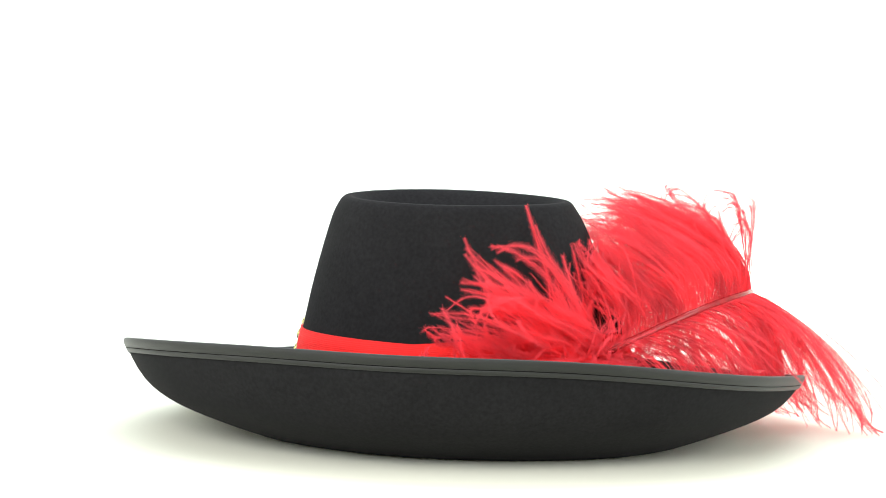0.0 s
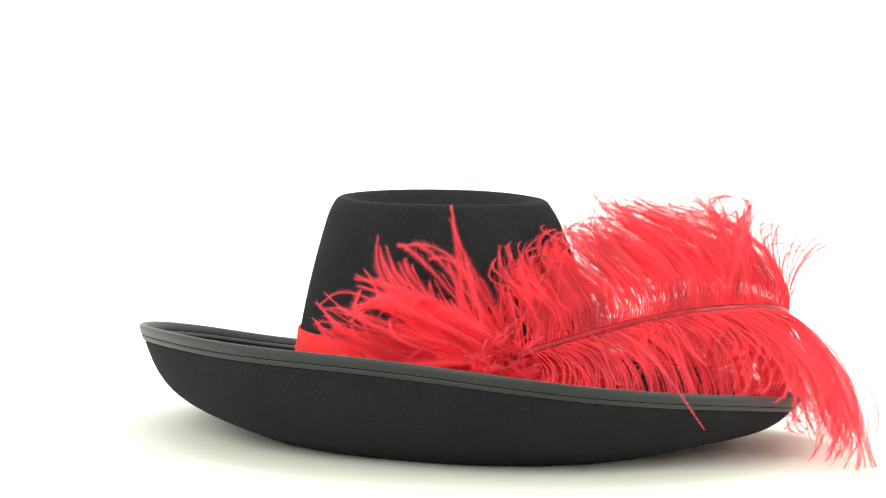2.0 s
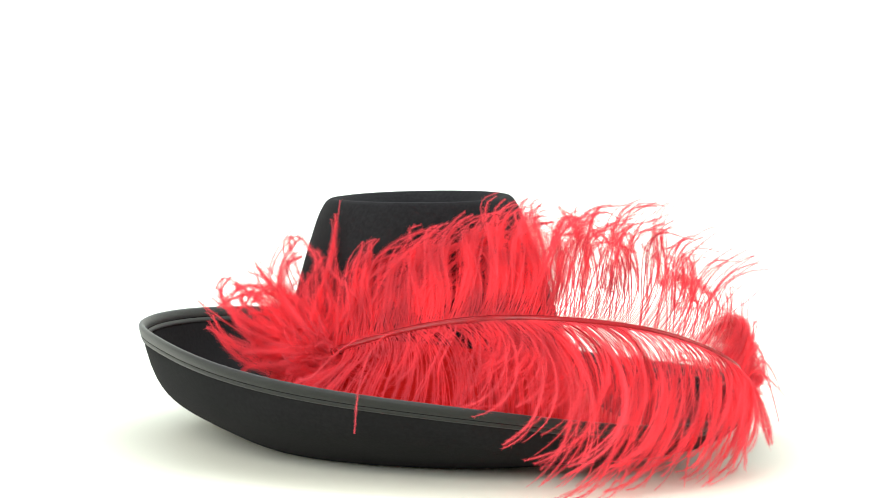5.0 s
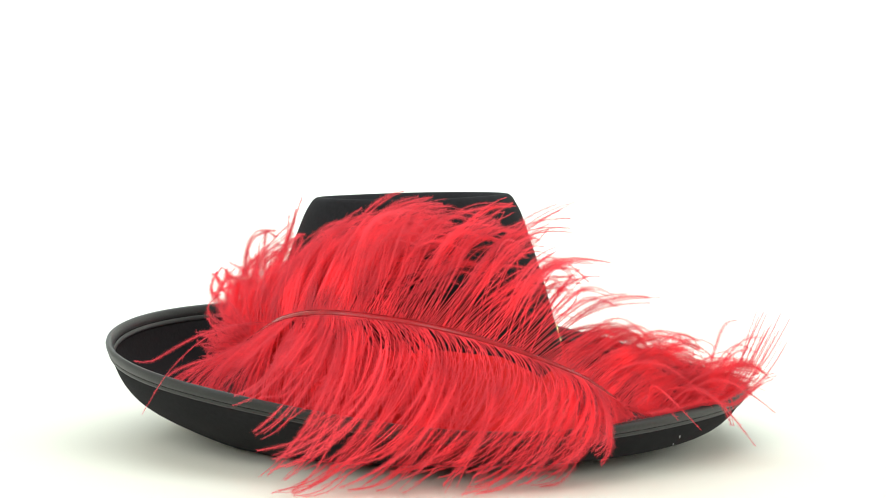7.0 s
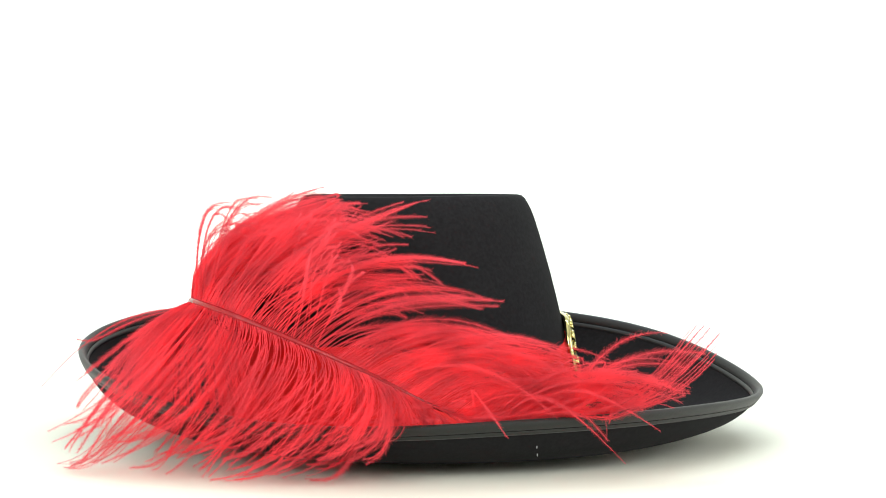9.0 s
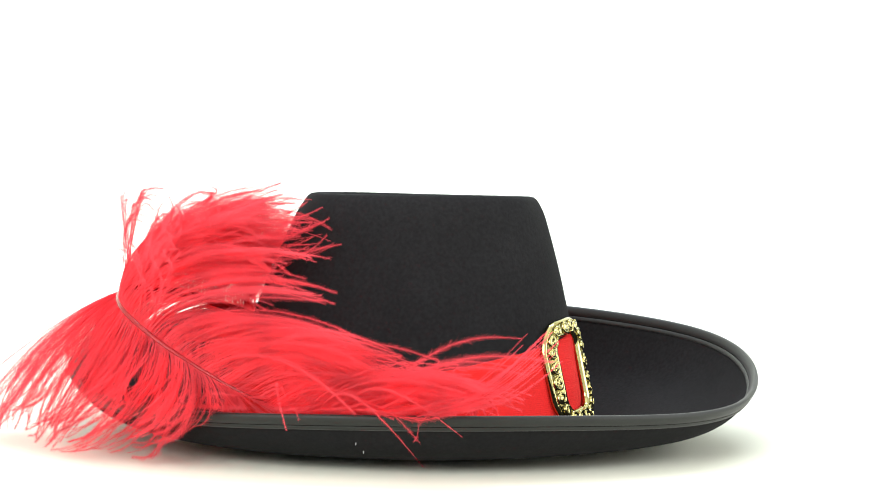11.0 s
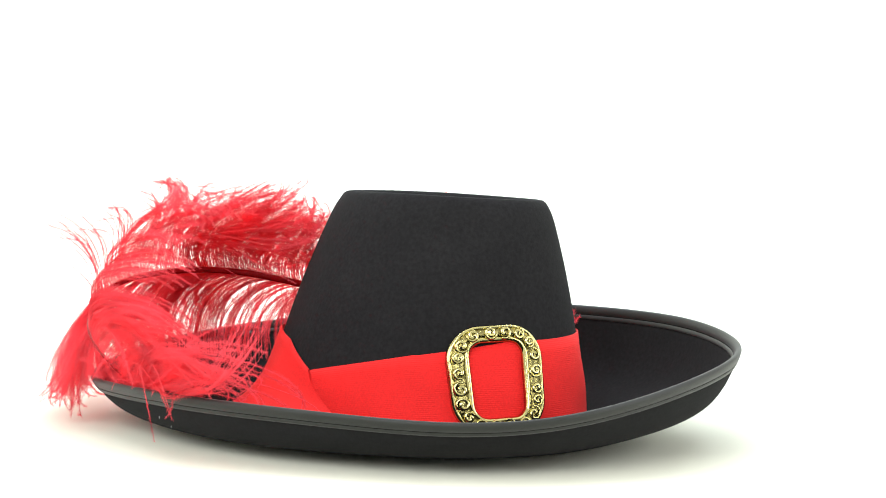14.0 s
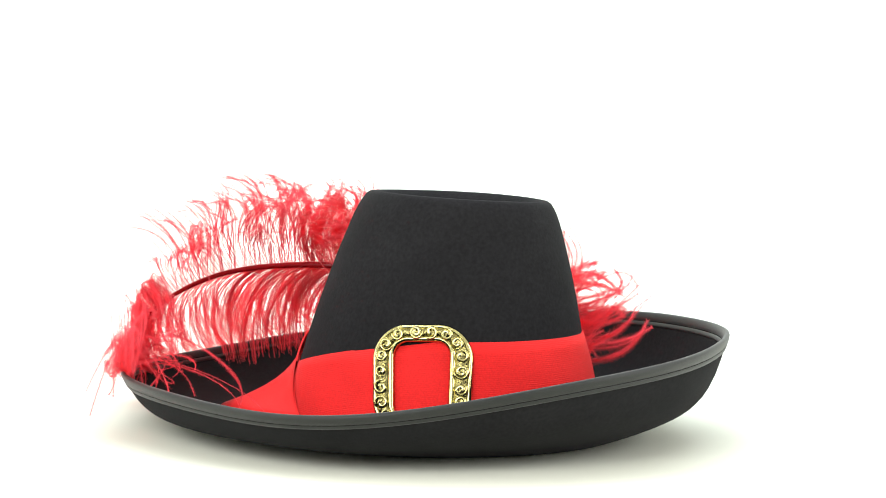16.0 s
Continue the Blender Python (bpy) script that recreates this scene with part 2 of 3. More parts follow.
def buckle():
    low, high = crown_point(BUCKLE_PHI + radians(2.6), 0.0118, 0.0032), crown_point(BUCKLE_PHI - radians(0.8), 0.0765, 0.0004)
    up = (high - low).normalized()
    side = Vector((-math.sin(BUCKLE_FACE), math.cos(BUCKLE_FACE), 0))
    out = side.cross(up).normalized()
    side = up.cross(out).normalized()
    middle = (low + high) / 2
    half_h = (high - low).length / 2
    half_w = 0.0304

    def place(x, y, d):
        # the buckle bends with the crown
        x = x * (1.02 - 0.04 * (y / half_h) ** 2 + 0.07 * min(0.0, y / half_h))
        return middle + side * x + up * y + out * (d - x * x * 4.6)

    def outline(w, h, r, n=10):
        pts = []
        for cx, cy, start in ((w - r, h - r, 0), (-w + r, h - r, 90), (-w + r, -h + r, 180), (w - r, -h + r, 270)):
            for k in range(n + 1):
                a = radians(start + 90 * k / n)
                pts.append((cx + r * math.cos(a), cy + r * math.sin(a)))
        return pts

    bm = bmesh.new()
    rows = []
    fw, fh = 0.0138, 0.0106
    for w, h, r, d in ((0, 0, 0.020, 0.0), (0, 0, 0.020, 0.0022), (0.0009, 0.0009, 0.0192, 0.0034), (0.0018, 0.0016, 0.0185, 0.0036), (0.0024, 0.0022, 0.0180, 0.0028),
                       (0.0100, 0.0074, 0.0115, 0.0028), (0.0106, 0.0080, 0.0108, 0.0042), (0.0122, 0.0094, 0.0092, 0.0042), (fw, fh, 0.008, 0.0018), (fw, fh, 0.008, 0.0)):
        rows.append([place(x, y, d) for x, y in outline(half_w - w, half_h - h, r)])
    rows.append(rows[0])
    loft(bm, rows)
    bmesh.ops.remove_doubles(bm, verts=bm.verts, dist=1e-6)
    body = part("buckle", bm, GOLD, hat, "shiny gold buckle embossed with scrolls")
    pm = bmesh.new()
    rows = []
    for w, h, r, d in ((0.0022, 0.0020, 0.0181, 0.0020), (0.0024, 0.0022, 0.0180, 0.0029), (0.0062, 0.0048, 0.0148, 0.0046), (0.0102, 0.0076, 0.0114, 0.0032), (0.0105, 0.0079, 0.0110, 0.0020)):
        rows.append([place(x, y, d) for x, y in outline(half_w - w, half_h - h, r)])
    loft(pm, rows)
    part("panel", pm, SHADED_GOLD, body, "embossed ground of the buckle, recess shade put into its colour")
    # scrolls along the frame
    mid = outline(half_w - 0.0062, half_h - 0.0049, 0.0148, 10)
    loop = [Vector((x, y)) for x, y in mid]
    lengths = [0.0]
    for a, b in zip(loop, loop[1:] + loop[:1]):
        lengths.append(lengths[-1] + (b - a).length)
    count = 20
    for k in range(count):
        size = rng.uniform(0.85, 1.25)
        wind = rng.uniform(0.55, 0.95)
        d = lengths[-1] * (k + rng.uniform(-0.15, 0.15)) / count % lengths[-1]
        i = max(j for j in range(len(loop)) if lengths[j] <= d)
        a, b = loop[i], loop[(i + 1) % len(loop)]
        span = max(lengths[i + 1] - lengths[i], 1e-6)
        c = a.lerp(b, (d - lengths[i]) / span)
        t = (b - a).normalized()
        nrm = Vector((-t.y, t.x))
        flip = 1 if k % 2 else -1
        path = []
        for j in range(22):
            f = j / 21
            rad = 0.0040 * size * (1 - 0.80 * f)
            ang = flip * (f * 4.0 * math.pi * wind) + 2.4 * k
            path.append(c + t * (rad * math.cos(ang)) + nrm * (rad * math.sin(ang)))
        sb = bmesh.new()
        rws = []
        for j, q in enumerate(path):
            nxt, prv = path[min(j + 1, 21)], path[max(j - 1, 0)]
            tan = (nxt - prv).normalized()
            wid = Vector((-tan.y, tan.x)) * (0.0007 + 0.0012 * (j / 21))
            ring = []
            for ang in (0, 60, 120, 180, 240, 300):
                ww = q + wid * math.cos(radians(ang))
                ring.append(place(ww.x, ww.y, 0.0042 + 0.0013 * math.sin(radians(ang))))
            rws.append(ring)
        made = loft(sb, rws)
        sb.faces.new(made[0])
        sb.faces.new(made[-1])
        part("scroll", sb, GOLD, body)
    return body


# ---- the plume ----
QUILL_PTS = [Vector(p) for p in ((-0.1273, -0.0364, 0.0635), (-0.1200, -0.1103, 0.0845), (-0.0987, -0.1669, 0.0919), (-0.0468, -0.2115, 0.0857), (0.0183, -0.2186, 0.0640), (0.0660, -0.1885, 0.0385), (0.1180, -0.1540, 0.0340))]


def spline(points, u):
    n = len(points) - 1
    x = min(max(u, 0.0), 1.0) * n
    i = min(int(x), n - 1)
    s = x - i
    p1, p2 = points[i], points[i + 1]
    p0 = points[i - 1] if i else 2 * p1 - p2
    p3 = points[i + 2] if i + 2 <= n else 2 * p2 - p1
    return 0.5 * (2 * p1 + (p2 - p0) * s + (2 * p0 - 5 * p1 + 4 * p2 - p3) * s ** 2 + (3 * p1 - p0 - 3 * p2 + p3) * s ** 3)


def keep_out(p):
    """Keep a strand clear of the crown, the brim and the floor."""
    if p.z < 0.155:
        s = min(max((p.z - CROWN_Z0) / CROWN_H, 0.0), 1.0)
        c = BASE.lerp(TOP, s)
        phi = math.atan2(p.y - c.y, p.x - c.x)
        wall = crown_point(phi, p.z, 0.004)
        r = math.hypot(p.x - c.x, p.y - c.y)
        if r < math.hypot(wall.x - c.x, wall.y - c.y):
            p = wall
    phi = math.atan2(p.y - EDGE_C[1], p.x - EDGE_C[0])
    e = edge_point(phi)
    r, re = math.hypot(p.x - EDGE_C[0], p.y - EDGE_C[1]), math.hypot(e.x - EDGE_C[0], e.y - EDGE_C[1])
    a = crown_point(phi, 0.0015)
    rb = math.hypot(a.x - EDGE_C[0], a.y - EDGE_C[1])
    if r <= re + 0.006:
        s = min(max((r - rb) / (re - rb), 0.0), 1.0)
        roof = e.z * rise(s, phi) + 0.006
        if p.z < roof and p.z > roof - 0.03 - 0.03 * (1 - s):
            p = Vector((p.x, p.y, roof))
        elif p.z < roof:
            k = (re + 0.007) / max(r, 1e-6)
            p = Vector((EDGE_C[0] + (p.x - EDGE_C[0]) * k, EDGE_C[1] + (p.y - EDGE_C[1]) * k, p.z))
    if p.z < 0.0045:
        p = Vector((p.x, p.y, 0.0045))
    if p.z > 0.154:
        p = Vector((p.x, p.y, 0.154 + (p.z - 0.154) * 0.45))
    return p


def strand(verts, faces, p0, p1, p2, p3, radius, fuzz, spacing=0.00022, seg=16, start=0.10, curl=Vector(), flat=None):
    """One barb: a fine tapered shaft with a fringe of soft barbules on both sides, longest past its middle."""
    pts = []
    for k in range(seg + 1):
        s = k / seg
        p = p0 * (1 - s) ** 3 + p1 * (3 * s * (1 - s) ** 2) + p2 * (3 * s * s * (1 - s)) + p3 * s ** 3 + curl * (max(0.0, s - 0.45) / 0.55) ** 2
        pts.append(keep_out(p) if k > 1 else p)
    for _ in range(3):
        pts = [pts[0]] + [(pts[k - 1] + pts[k] * 2 + pts[k + 1]) / 4 for k in range(1, seg)] + [pts[-1]]
    base = len(verts)
    ref = (flat or Vector((0, 0, 0))) + Vector((rng.uniform(-1, 1), rng.uniform(-1, 1), rng.uniform(-1, 1))) * (0.55 if flat else 1.0)
    frames = []
    for k, p in enumerate(pts):
        t = (pts[min(k + 1, seg)] - pts[max(k - 1, 0)]).normalized()
        a = t.cross(ref).normalized()
        b = t.cross(a)
        frames.append((p, t, a, b))
        r = radius * (1 - 0.8 * k / seg)
        for ang in (0, 120, 240):
            q = p + a * (r * math.cos(radians(ang))) + b * (r * math.sin(radians(ang)))
            verts.append((q.x, q.y, q.z))
    for k in range(seg):
        for j in range(3):
            faces.append((base + 3 * k + j, base + 3 * k + (j + 1) % 3, base + 3 * k + 3 + (j + 1) % 3, base + 3 * k + 3 + j))
    total = sum((pts[k + 1] - pts[k]).length for k in range(seg))
    count = max(8, int(total * (1 - start) / spacing))
    twist = rng.uniform(-1.6, 1.6)
    for k in range(count):
        s = start + (1 - start) * (k + rng.random()) / count
        x = min(s * seg, seg - 1e-4)
        i, f = int(x), x - int(x)
        p = frames[i][0].lerp(frames[i + 1][0], f)
        t, a, b = frames[i][1], frames[i][2], frames[i][3]
        reach = fuzz * min(1.0, 0.25 + (s - start) * 2.6) * (1.0 - 0.55 * max(0.0, s - 0.7) / 0.3)
        for sign in (0, math.pi):
            ang = twist * s + sign + rng.gauss(0, 0.4)
            lean = rng.uniform(0.45, 0.75)
            d = (a * math.cos(ang) + b * math.sin(ang)) * lean + t * 0.8
            tip = p + d * (reach * rng.uniform(0.45, 1.15))
            n = len(verts)
            w = t * 0.000085
            verts.extend((tuple(p - w), tuple(p + w), tuple(tip)))
            faces.append((n, n + 1, n + 2))


def jitter(spread):
    return Vector([min(max(rng.gauss(0, spread), -1.6 * spread), 1.6 * spread) for _ in range(3)])


# where the barbs' tips lie along the quill: upper vane and lower vane
UPPER = [Vector(p) for p in ((-0.098, -0.030, 0.118), (-0.066, -0.078, 0.138), (-0.018, -0.118, 0.149), (0.042, -0.158, 0.126), (0.092, -0.152, 0.064), (0.140, -0.130, 0.052), (0.180, -0.103, 0.058))]
LOWER = [Vector(p) for p in ((-0.140, -0.085, 0.055), (-0.160, -0.130, 0.050), (-0.152, -0.230, 0.010), (-0.098, -0.240, 0.006), (0.010, -0.232, 0.012), (0.110, -0.162, 0.046), (0.178, -0.108, 0.060))]


def along(u):
    """The quill's point at u, its run, and the way out from the hat, square to it."""
    root = spline(QUILL_PTS, u)
    t = (spline(QUILL_PTS, u + 0.01) - spline(QUILL_PTS, u - 0.01)).normalized()
    return root, t, t.cross(Vector((0, 0, 1))).normalized()


def flowing(u, upper, tip, curl, hook, verts, faces, fuzz, start):
    """One barb of a vane, from the quill at u to its tip, leaving along the quill and bending over."""
    up = Vector((0, 0, 1))
    root, t, outward = along(u)
    span = (tip - root).length
    way = (tip - root).normalized()
    if upper:
        d0 = (up * 0.75 + t * 0.62 + outward * 0.12).normalized()
        d1 = (t * 0.75 * curl - up * 0.40 * curl - outward * 0.25 + way * 0.6 + jitter(0.10)).normalized()
    else:
        d0 = (outward * 0.55 - up * 0.15 + t * 0.95).normalized()
        d1 = (-up * 0.45 - t * 0.85 * curl + outward * 0.10 + jitter(0.10)).normalized()
        if u > 0.75 or u < 0.2:
            d1 = (way + jitter(0.2)).normalized()
    strand(verts, faces, root, root + d0 * span * 0.42, tip - d1 * span * 0.36, tip, 0.00026, fuzz, start=start, curl=hook, flat=outward if upper else up)


def plume():
    bm = bmesh.new()
    rows = []
    n = 70
    pts = [spline(QUILL_PTS, k / n) for k in range(n + 1)]
    for k, p in enumerate(pts):
        t = (pts[min(k + 1, n)] - pts[max(k - 1, 0)]).normalized()
        a = t.cross(Vector((0, 0, 1))).normalized()
        b = a.cross(t)
        r = 0.0020 * (1 - k / n) ** 0.7 + 0.0003
        rows.append([p + a * (r * math.cos(radians(g))) * 1.0 + b * (r * math.sin(radians(g)) * 1.15) for g in range(0, 360, 45)])
    made = loft(bm, rows)
    bm.faces.new(made[0])
    bm.faces.new(made[-1])
    quill = part("ostrich_feather", bm, QUILL, hat, "long red ostrich feather with a glossy curved quill")
    up = Vector((0, 0, 1))
    for upper in (True, False):
        clumps = 58
        for c in range(clumps):
            verts, faces = [], []
            middle = (c + 0.5) / clumps
            # past the bend the barbs stand apart; near the foot and at the end they lie close
            airy = 0.34 < middle < 0.62
            each = (7 if upper else 6) if airy else 12 if middle < 0.76 else 7
            curl = rng.uniform(0.7, 1.35)
            hook = jitter(0.0045 if not airy else 0.008)
            stray = jitter(0.008 if upper else 0.0055) if middle < 0.72 else jitter(0.005)
            short = rng.uniform(0.84, 1.03)
            for e in range(each):
                u = (c + (e + rng.random() * 0.6) / each) / clumps * 0.97 + 0.02
                root, t, outward = along(u)
                tip = spline(UPPER if upper else LOWER, u) + stray + jitter(0.004 if middle < 0.8 else 0.003)
                if rng.random() < 0.07:
                    tip = tip + jitter(0.013)
                reach = rng.uniform(0.40, 0.80) if e % 4 == 1 else rng.uniform(0.9, 1.05)
                if not upper and u < 0.24 and e % 3:
                    continue
                if not upper and (u < 0.30 and e % 6 or u < 0.37 and e % 3):
                    reach *= 0.5
                tip = root + (tip - root) * short * reach
                flowing(u, upper, tip, curl, hook * reach + jitter(0.001), verts, faces, 0.0050 if upper else 0.0046, 0.22 if airy else 0.10)
            raw_part("barb_tuft", verts, faces, BARB, quill)
    # the end of the plume: a brush that turns up at the brim's edge, and curls lying in the brim
    for c in range(3):
        verts, faces = [], []
        for e in range(6):
            root = spline(QUILL_PTS, rng.uniform(0.9, 1.0))
            tip = Vector((0.186, -0.098, 0.074)) + jitter(0.007)
            d = Vector((0.8, 0.55, -0.2)).normalized()
            span = (tip - root).length
            strand(verts, faces, root, root + d * span * 0.4, tip - Vector((0.55, 0.4, 0.75)).normalized() * span * 0.3, tip, 0.00024, 0.0026)
        raw_part("barb_tuft", verts, faces, BARB, quill)
    for c in range(7):
        verts, faces = [], []
        goal = Vector((0.136, -0.130, 0.040)).lerp(Vector((0.122, -0.086, 0.036)), rng.random()) + jitter(0.009)
        for e in range(4):
            root = spline(QUILL_PTS, rng.uniform(0.72, 1.0))
            tip = goal + jitter(0.008)
            span = (tip - root).length
            d = Vector((0.5, 0.5, 0.3)) + jitter(0.2)
            strand(verts, faces, root, root + d.normalized() * span * 0.4, tip + (Vector((0.2, 0.5, 0.35)) + jitter(0.3)).normalized() * span * 0.3, tip, 0.00024, 0.0030)
        raw_part("barb_tuft", verts, faces, BARB, quill)
    # wisps that stand up from the bend of the quill and curl outwards
    for c in range(11):
        verts, faces = [], []
        goal = Vector((-0.020, -0.150, 0.158)).lerp(Vector((0.012, -0.249, 0.122)), c / 10) + jitter(0.007)
        for e in range(5):
            root = spline(QUILL_PTS, 0.36 + 0.022 * c + rng.uniform(0, 0.02))
            tip = goal + jitter(0.005)
            span = (tip - root).length
            strand(verts, faces, root, root + Vector((0.3, 0.1, 0.9)).normalized() * span * 0.45, tip - (Vector((0.2, -0.6, 0.1)) + jitter(0.25)).normalized() * span * 0.4, tip, 0.00026, 0.0034, start=0.2)
        raw_part("barb_tuft", verts, faces, BARB, quill)
    # long curls that rise over the middle of the quill and roll over at their ends
    for c in range(10):
        verts, faces = [], []
        u0 = 0.30 + 0.17 * (c + rng.random() * 0.7) / 14
        root, t, outward = along(u0)
        lean = t * rng.uniform(-0.010, 0.030) + outward * (rng.uniform(-0.022, 0.008) - 0.30 * max(0.0, u0 - 0.34))
        roll = (t * rng.uniform(0.3, 1.0) + outward * rng.uniform(-1.0, -0.1)).normalized()
        top = root + lean + up * rng.uniform(0.046, 0.068)
        for e in range(3):
            root = spline(QUILL_PTS, u0 + 0.006 * e)
            tip = top + roll * rng.uniform(0.014, 0.030) - up * rng.uniform(0.0, 0.012) + jitter(0.003)
            strand(verts, faces, root, root.lerp(top, 0.55) + jitter(0.003), top + up * 0.006 - roll * 0.004, tip, 0.00026, 0.0040, start=0.18)
        raw_part("barb_tuft", verts, faces, BARB, quill)
    # single barbs that stray over the brim's edge
    for u, over, tip in ((0.90, (0.114, -0.171, 0.052), (0.153, -0.154, 0.012)), (0.93, (0.128, -0.160, 0.056), (0.170, -0.142, 0.030)), (0.86, (0.070, -0.196, 0.056), (0.098, -0.206, 0.030)), (0.12, (-0.182, -0.112, 0.068), (-0.208, -0.138, 0.034)), (0.10, (-0.176, -0.085, 0.066), (-0.206, -0.092, 0.050))):
        verts, faces = [], []
        root, over, tip = spline(QUILL_PTS, u), Vector(over), Vector(tip)
        strand(verts, faces, root, root.lerp(over, 0.6) + up * 0.012, over + up * 0.004, tip, 0.00034, 0.0032, spacing=0.00014)
        raw_part("barb_tuft", verts, faces, BARB, quill)
    # a loose bunch that falls from the bend over the brim
    for c in range(9):
        verts, faces = [], []
        goal = Vector((-0.115, -0.236, 0.012)).lerp(Vector((-0.040, -0.252, 0.012)), (c + rng.random()) / 9) + jitter(0.006)
        hook = jitter(0.008)
        for e in range(4):
            u = 0.42 + 0.24 * (c + rng.random()) / 9
            flowing(u, False, goal + jitter(0.006), rng.uniform(0.4, 1.1), hook, verts, faces, 0.0040, 0.15)
        raw_part("barb_tuft", verts, faces, BARB, quill)
    # shorter barbs under the quill, lying in the brim side by side
    for c in range(26):
        verts, faces = [], []
        lean = jitter(0.07)
        for e in range(9):
            u = 0.02 + 0.42 * (c + (e + rng.random()) / 9) / 26
            root, t, outward = along(u)
            ahead = min(1.0, u / 0.15)
            phi = math.atan2(root.y - EDGE_C[1], root.x - EDGE_C[0]) + rng.uniform(-0.22, 0.02) * (1 - ahead) + rng.uniform(0.08, 0.18) * ahead
            depth = min(1.0, u / 0.28)
            tip = brim_point(phi, rng.uniform(0.48, 0.70) * (1 - depth) + rng.uniform(0.86, 0.97) * depth, 0.008) + jitter(0.002)
            span = (tip - root).length
            d = (t * (0.3 + 0.7 * ahead) - up * 0.3 + outward * 0.4 + lean).normalized()
            strand(verts, faces, root, root + d * span * 0.5, tip + (up * 0.8 + t * 0.15 + lean).normalized() * span * 0.35, tip, 0.00028, 0.0032, flat=outward)
        raw_part("barb_tuft", verts, faces, BARB, quill)
    # the dense underside of the upper vane
    for c in range(10):
        verts, faces = [], []
        hook = jitter(0.005)
        for e in range(8):
            u = 0.03 + 0.32 * (c + (e + rng.random()) / 8) / 10
            root, t, outward = along(u)
            tip = root + (spline(UPPER, u) - root) * rng.uniform(0.5, 0.95) + jitter(0.008)
            flowing(u, True, tip, rng.uniform(0.8, 1.3), hook, verts, faces, 0.0036, 0.08)
        raw_part("barb_tuft", verts, faces, BARB, quill)
    # the first barbs by the foot, standing steeply
    for c in range(9):
        verts, faces = [], []
        goal = Vector((-0.100, -0.020, 0.118)).lerp(Vector((-0.062, -0.085, 0.140)), (c + rng.random()) / 9) + jitter(0.006)
        for e in range(8):
            root = spline(QUILL_PTS, rng.uniform(0.0, 0.14))
            tip = root + (goal + jitter(0.008) - root) * rng.uniform(0.6, 1.0)
            span = (tip - root).length
            d = (Vector((-0.1, -0.15, 0.9)) + jitter(0.2)).normalized()
            strand(verts, faces, root, root + d * span * 0.45, tip - (Vector((0.3, -0.3, 0.5)) + jitter(0.4)).normalized() * span * 0.35, tip, 0.00028, 0.0040)
        raw_part("barb_tuft", verts, faces, BARB, quill)
    # barbs bunched against the crown
    for c in range(14):
        verts, faces = [], []
        goal = crown_point(radians(rng.uniform(238, 275)), rng.uniform(0.085, 0.142), rng.uniform(0.005, 0.013))
        for e in range(6):
            root = spline(QUILL_PTS, rng.uniform(0.08, 0.36))
            tip = goal + jitter(0.007)
            span = (tip - root).length
            d = (Vector((0.1, -0.25, 0.9)) + jitter(0.15)).normalized()
            strand(verts, faces, root, root + d * span * 0.45, tip - (Vector((0.6, 0.45, 0.2)) + jitter(0.4)).normalized() * span * 0.35, tip, 0.00028, 0.0036)
        raw_part("barb_tuft", verts, faces, BARB, quill)
    return quill


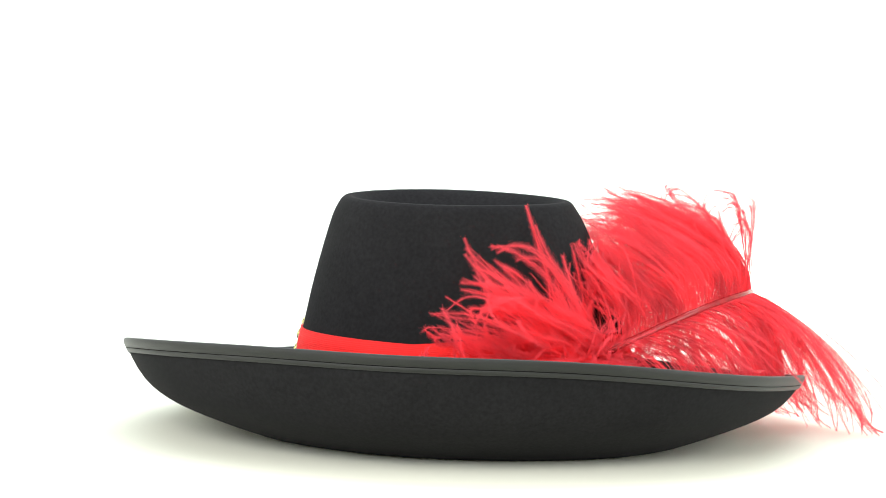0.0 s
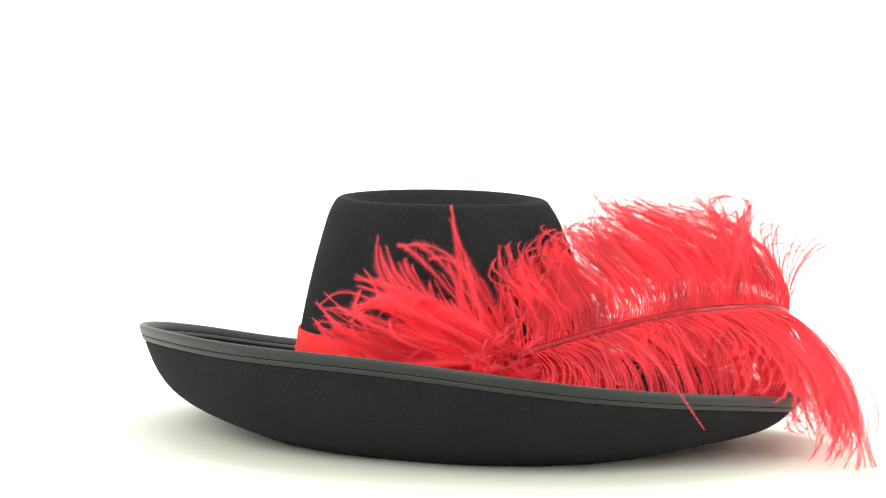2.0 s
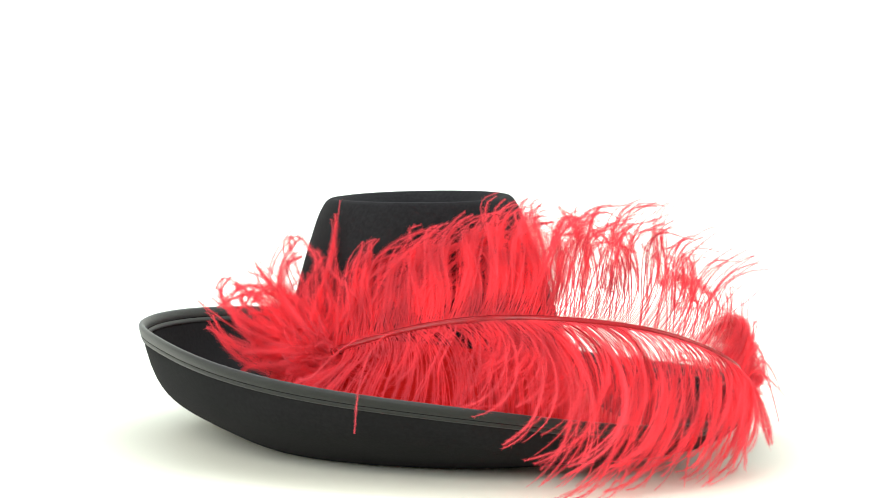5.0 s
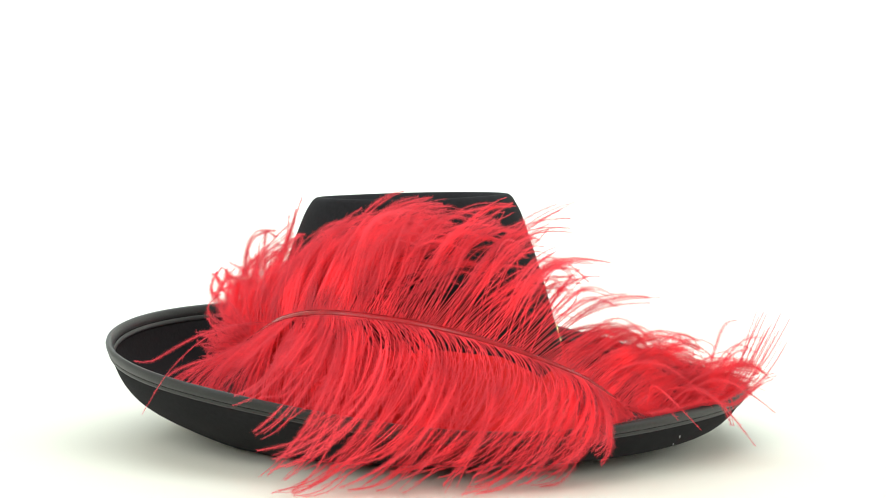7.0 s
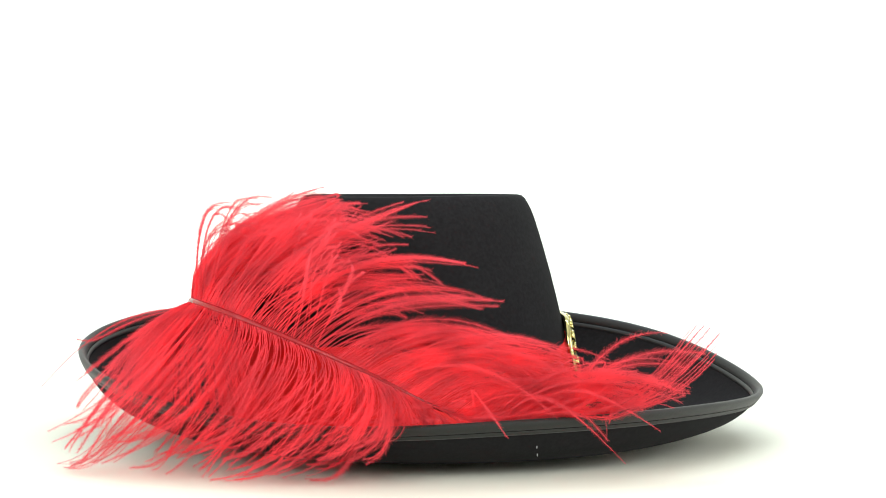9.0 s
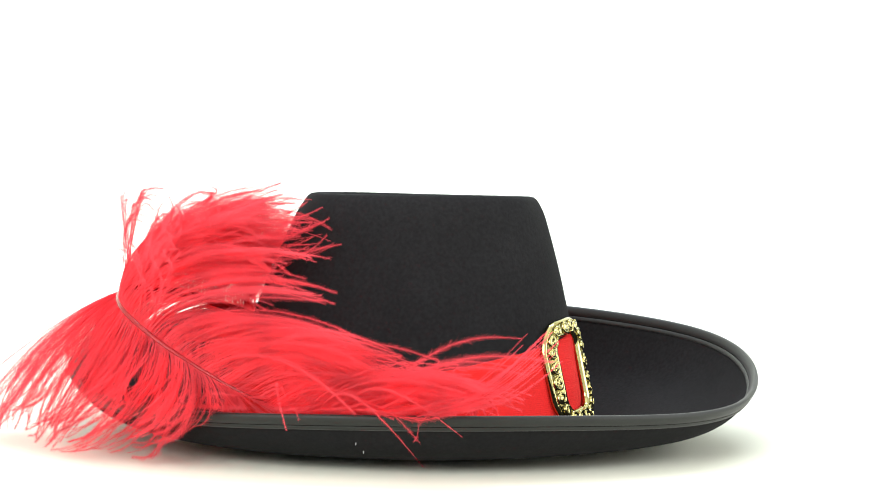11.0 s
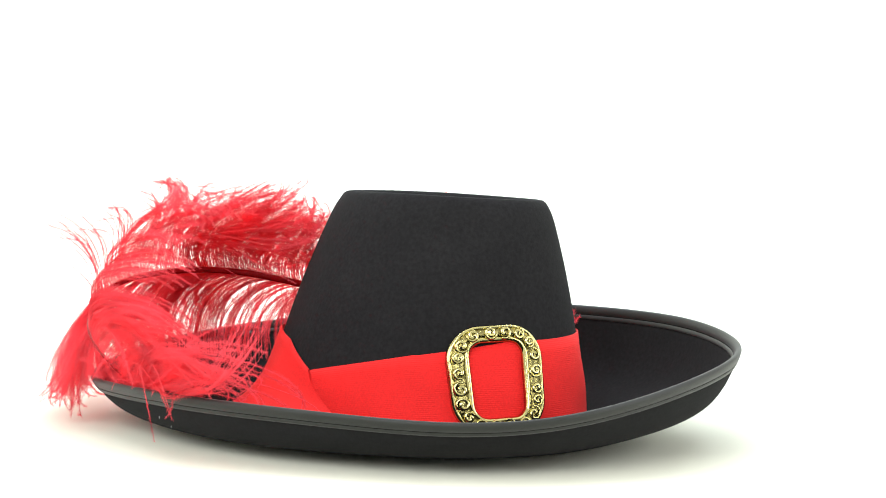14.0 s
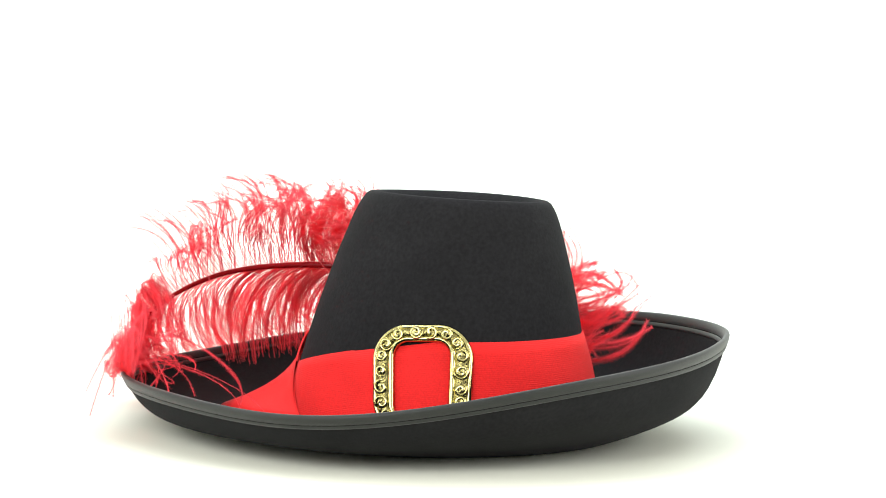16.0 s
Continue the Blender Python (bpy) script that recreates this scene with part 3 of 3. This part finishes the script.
def down_tuft():
    """The fluffy tuft that hides the foot of the quill."""
    foot = Vector((-0.1235, -0.020, 0.058))
    bm = bmesh.new()
    bmesh.ops.create_icosphere(bm, subdivisions=3, radius=0.008)
    for v in bm.verts:
        v.co = Vector((v.co.x * 0.8, v.co.y * 1.6, v.co.z)) * (1 + 0.25 * noise.noise(v.co * 300)) + foot
    core = part("down_tuft", bm, BARB, hat, "fluffy red down tuft at the foot of the plume")
    goals = [Vector(p) for p in ((-0.093, 0.000, 0.143), (-0.085, 0.044, 0.128), (-0.099, 0.026, 0.125), (-0.100, 0.075, 0.090), (-0.120, 0.075, 0.097), (-0.127, 0.077, 0.082), (-0.114, 0.087, 0.068), (-0.101, 0.070, 0.078),
                                 (-0.090, -0.032, 0.130), (-0.112, 0.050, 0.110), (-0.140, 0.030, 0.056), (-0.150, -0.020, 0.054), (-0.108, 0.010, 0.105), (-0.130, 0.060, 0.085), (-0.118, 0.035, 0.065), (-0.140, -0.050, 0.056),
                                 (-0.104, 0.060, 0.105), (-0.110, 0.070, 0.075), (-0.125, 0.045, 0.075), (-0.135, 0.050, 0.064), (-0.118, 0.020, 0.090), (-0.100, -0.015, 0.115))]
    for g in goals:
        verts, faces = [], []
        bend = jitter(0.45)
        for e in range(12):
            lead = e < 4
            tip = foot + (g + jitter(0.003 if lead else 0.013) - foot) * (rng.uniform(0.88, 1.03) if lead else rng.uniform(0.35, 0.80))
            root = foot + Vector((rng.uniform(-0.004, 0.004), rng.uniform(-0.026, 0.012), rng.uniform(-0.006, 0.007)))
            span = (tip - root).length
            way = (tip - root).normalized()
            d = (way + bend + jitter(0.3)).normalized()
            strand(verts, faces, root, root + d * span * 0.4, tip - (way - bend * 1.3 + jitter(0.35)).normalized() * span * 0.38, tip, 0.00028, 0.0062, spacing=0.00016)
        raw_part("barb_tuft", verts, faces, BARB, core)
    # short down all round the foot
    for c in range(20):
        verts, faces = [], []
        for e in range(9):
            way = (Vector((-0.35, 0.05, 0.25)) + jitter(0.8)).normalized()
            root = foot + Vector((rng.uniform(-0.004, 0.004), rng.uniform(-0.024, 0.014), rng.uniform(-0.006, 0.006)))
            tip = root + way * rng.uniform(0.018, 0.038)
            bend = jitter(0.5)
            strand(verts, faces, root, root + (way + bend) * 0.011, tip - (way - bend) * 0.010, tip, 0.00026, 0.0038)
        raw_part("barb_tuft", verts, faces, BARB, core)
    return core


def lint():
    for deg, reach in ((-52.0, 0.91), (-50.8, 0.85)):
        bm = bmesh.new()
        bmesh.ops.create_icosphere(bm, subdivisions=1, radius=0.0005)
        spot = brim_point(radians(deg), reach, -0.0004)
        for v in bm.verts:
            v.co = Vector((v.co.x * 0.8, v.co.y * 0.6, v.co.z * 2.2)) + spot
        part("lint", bm, LINT, hat, "speck of white lint")


crown()
brim()
binding()
band()
band_fold()
buckle()
plume()
down_tuft()
lint()


def motions():
    """The hat turns clockwise on its stand at an even rate."""
    walk(hat, [(k / 10, pose(0, 0, -0.0014, 0, 0, -15.483 * (k / 10 - 8))) for k in range(161)])


motions()
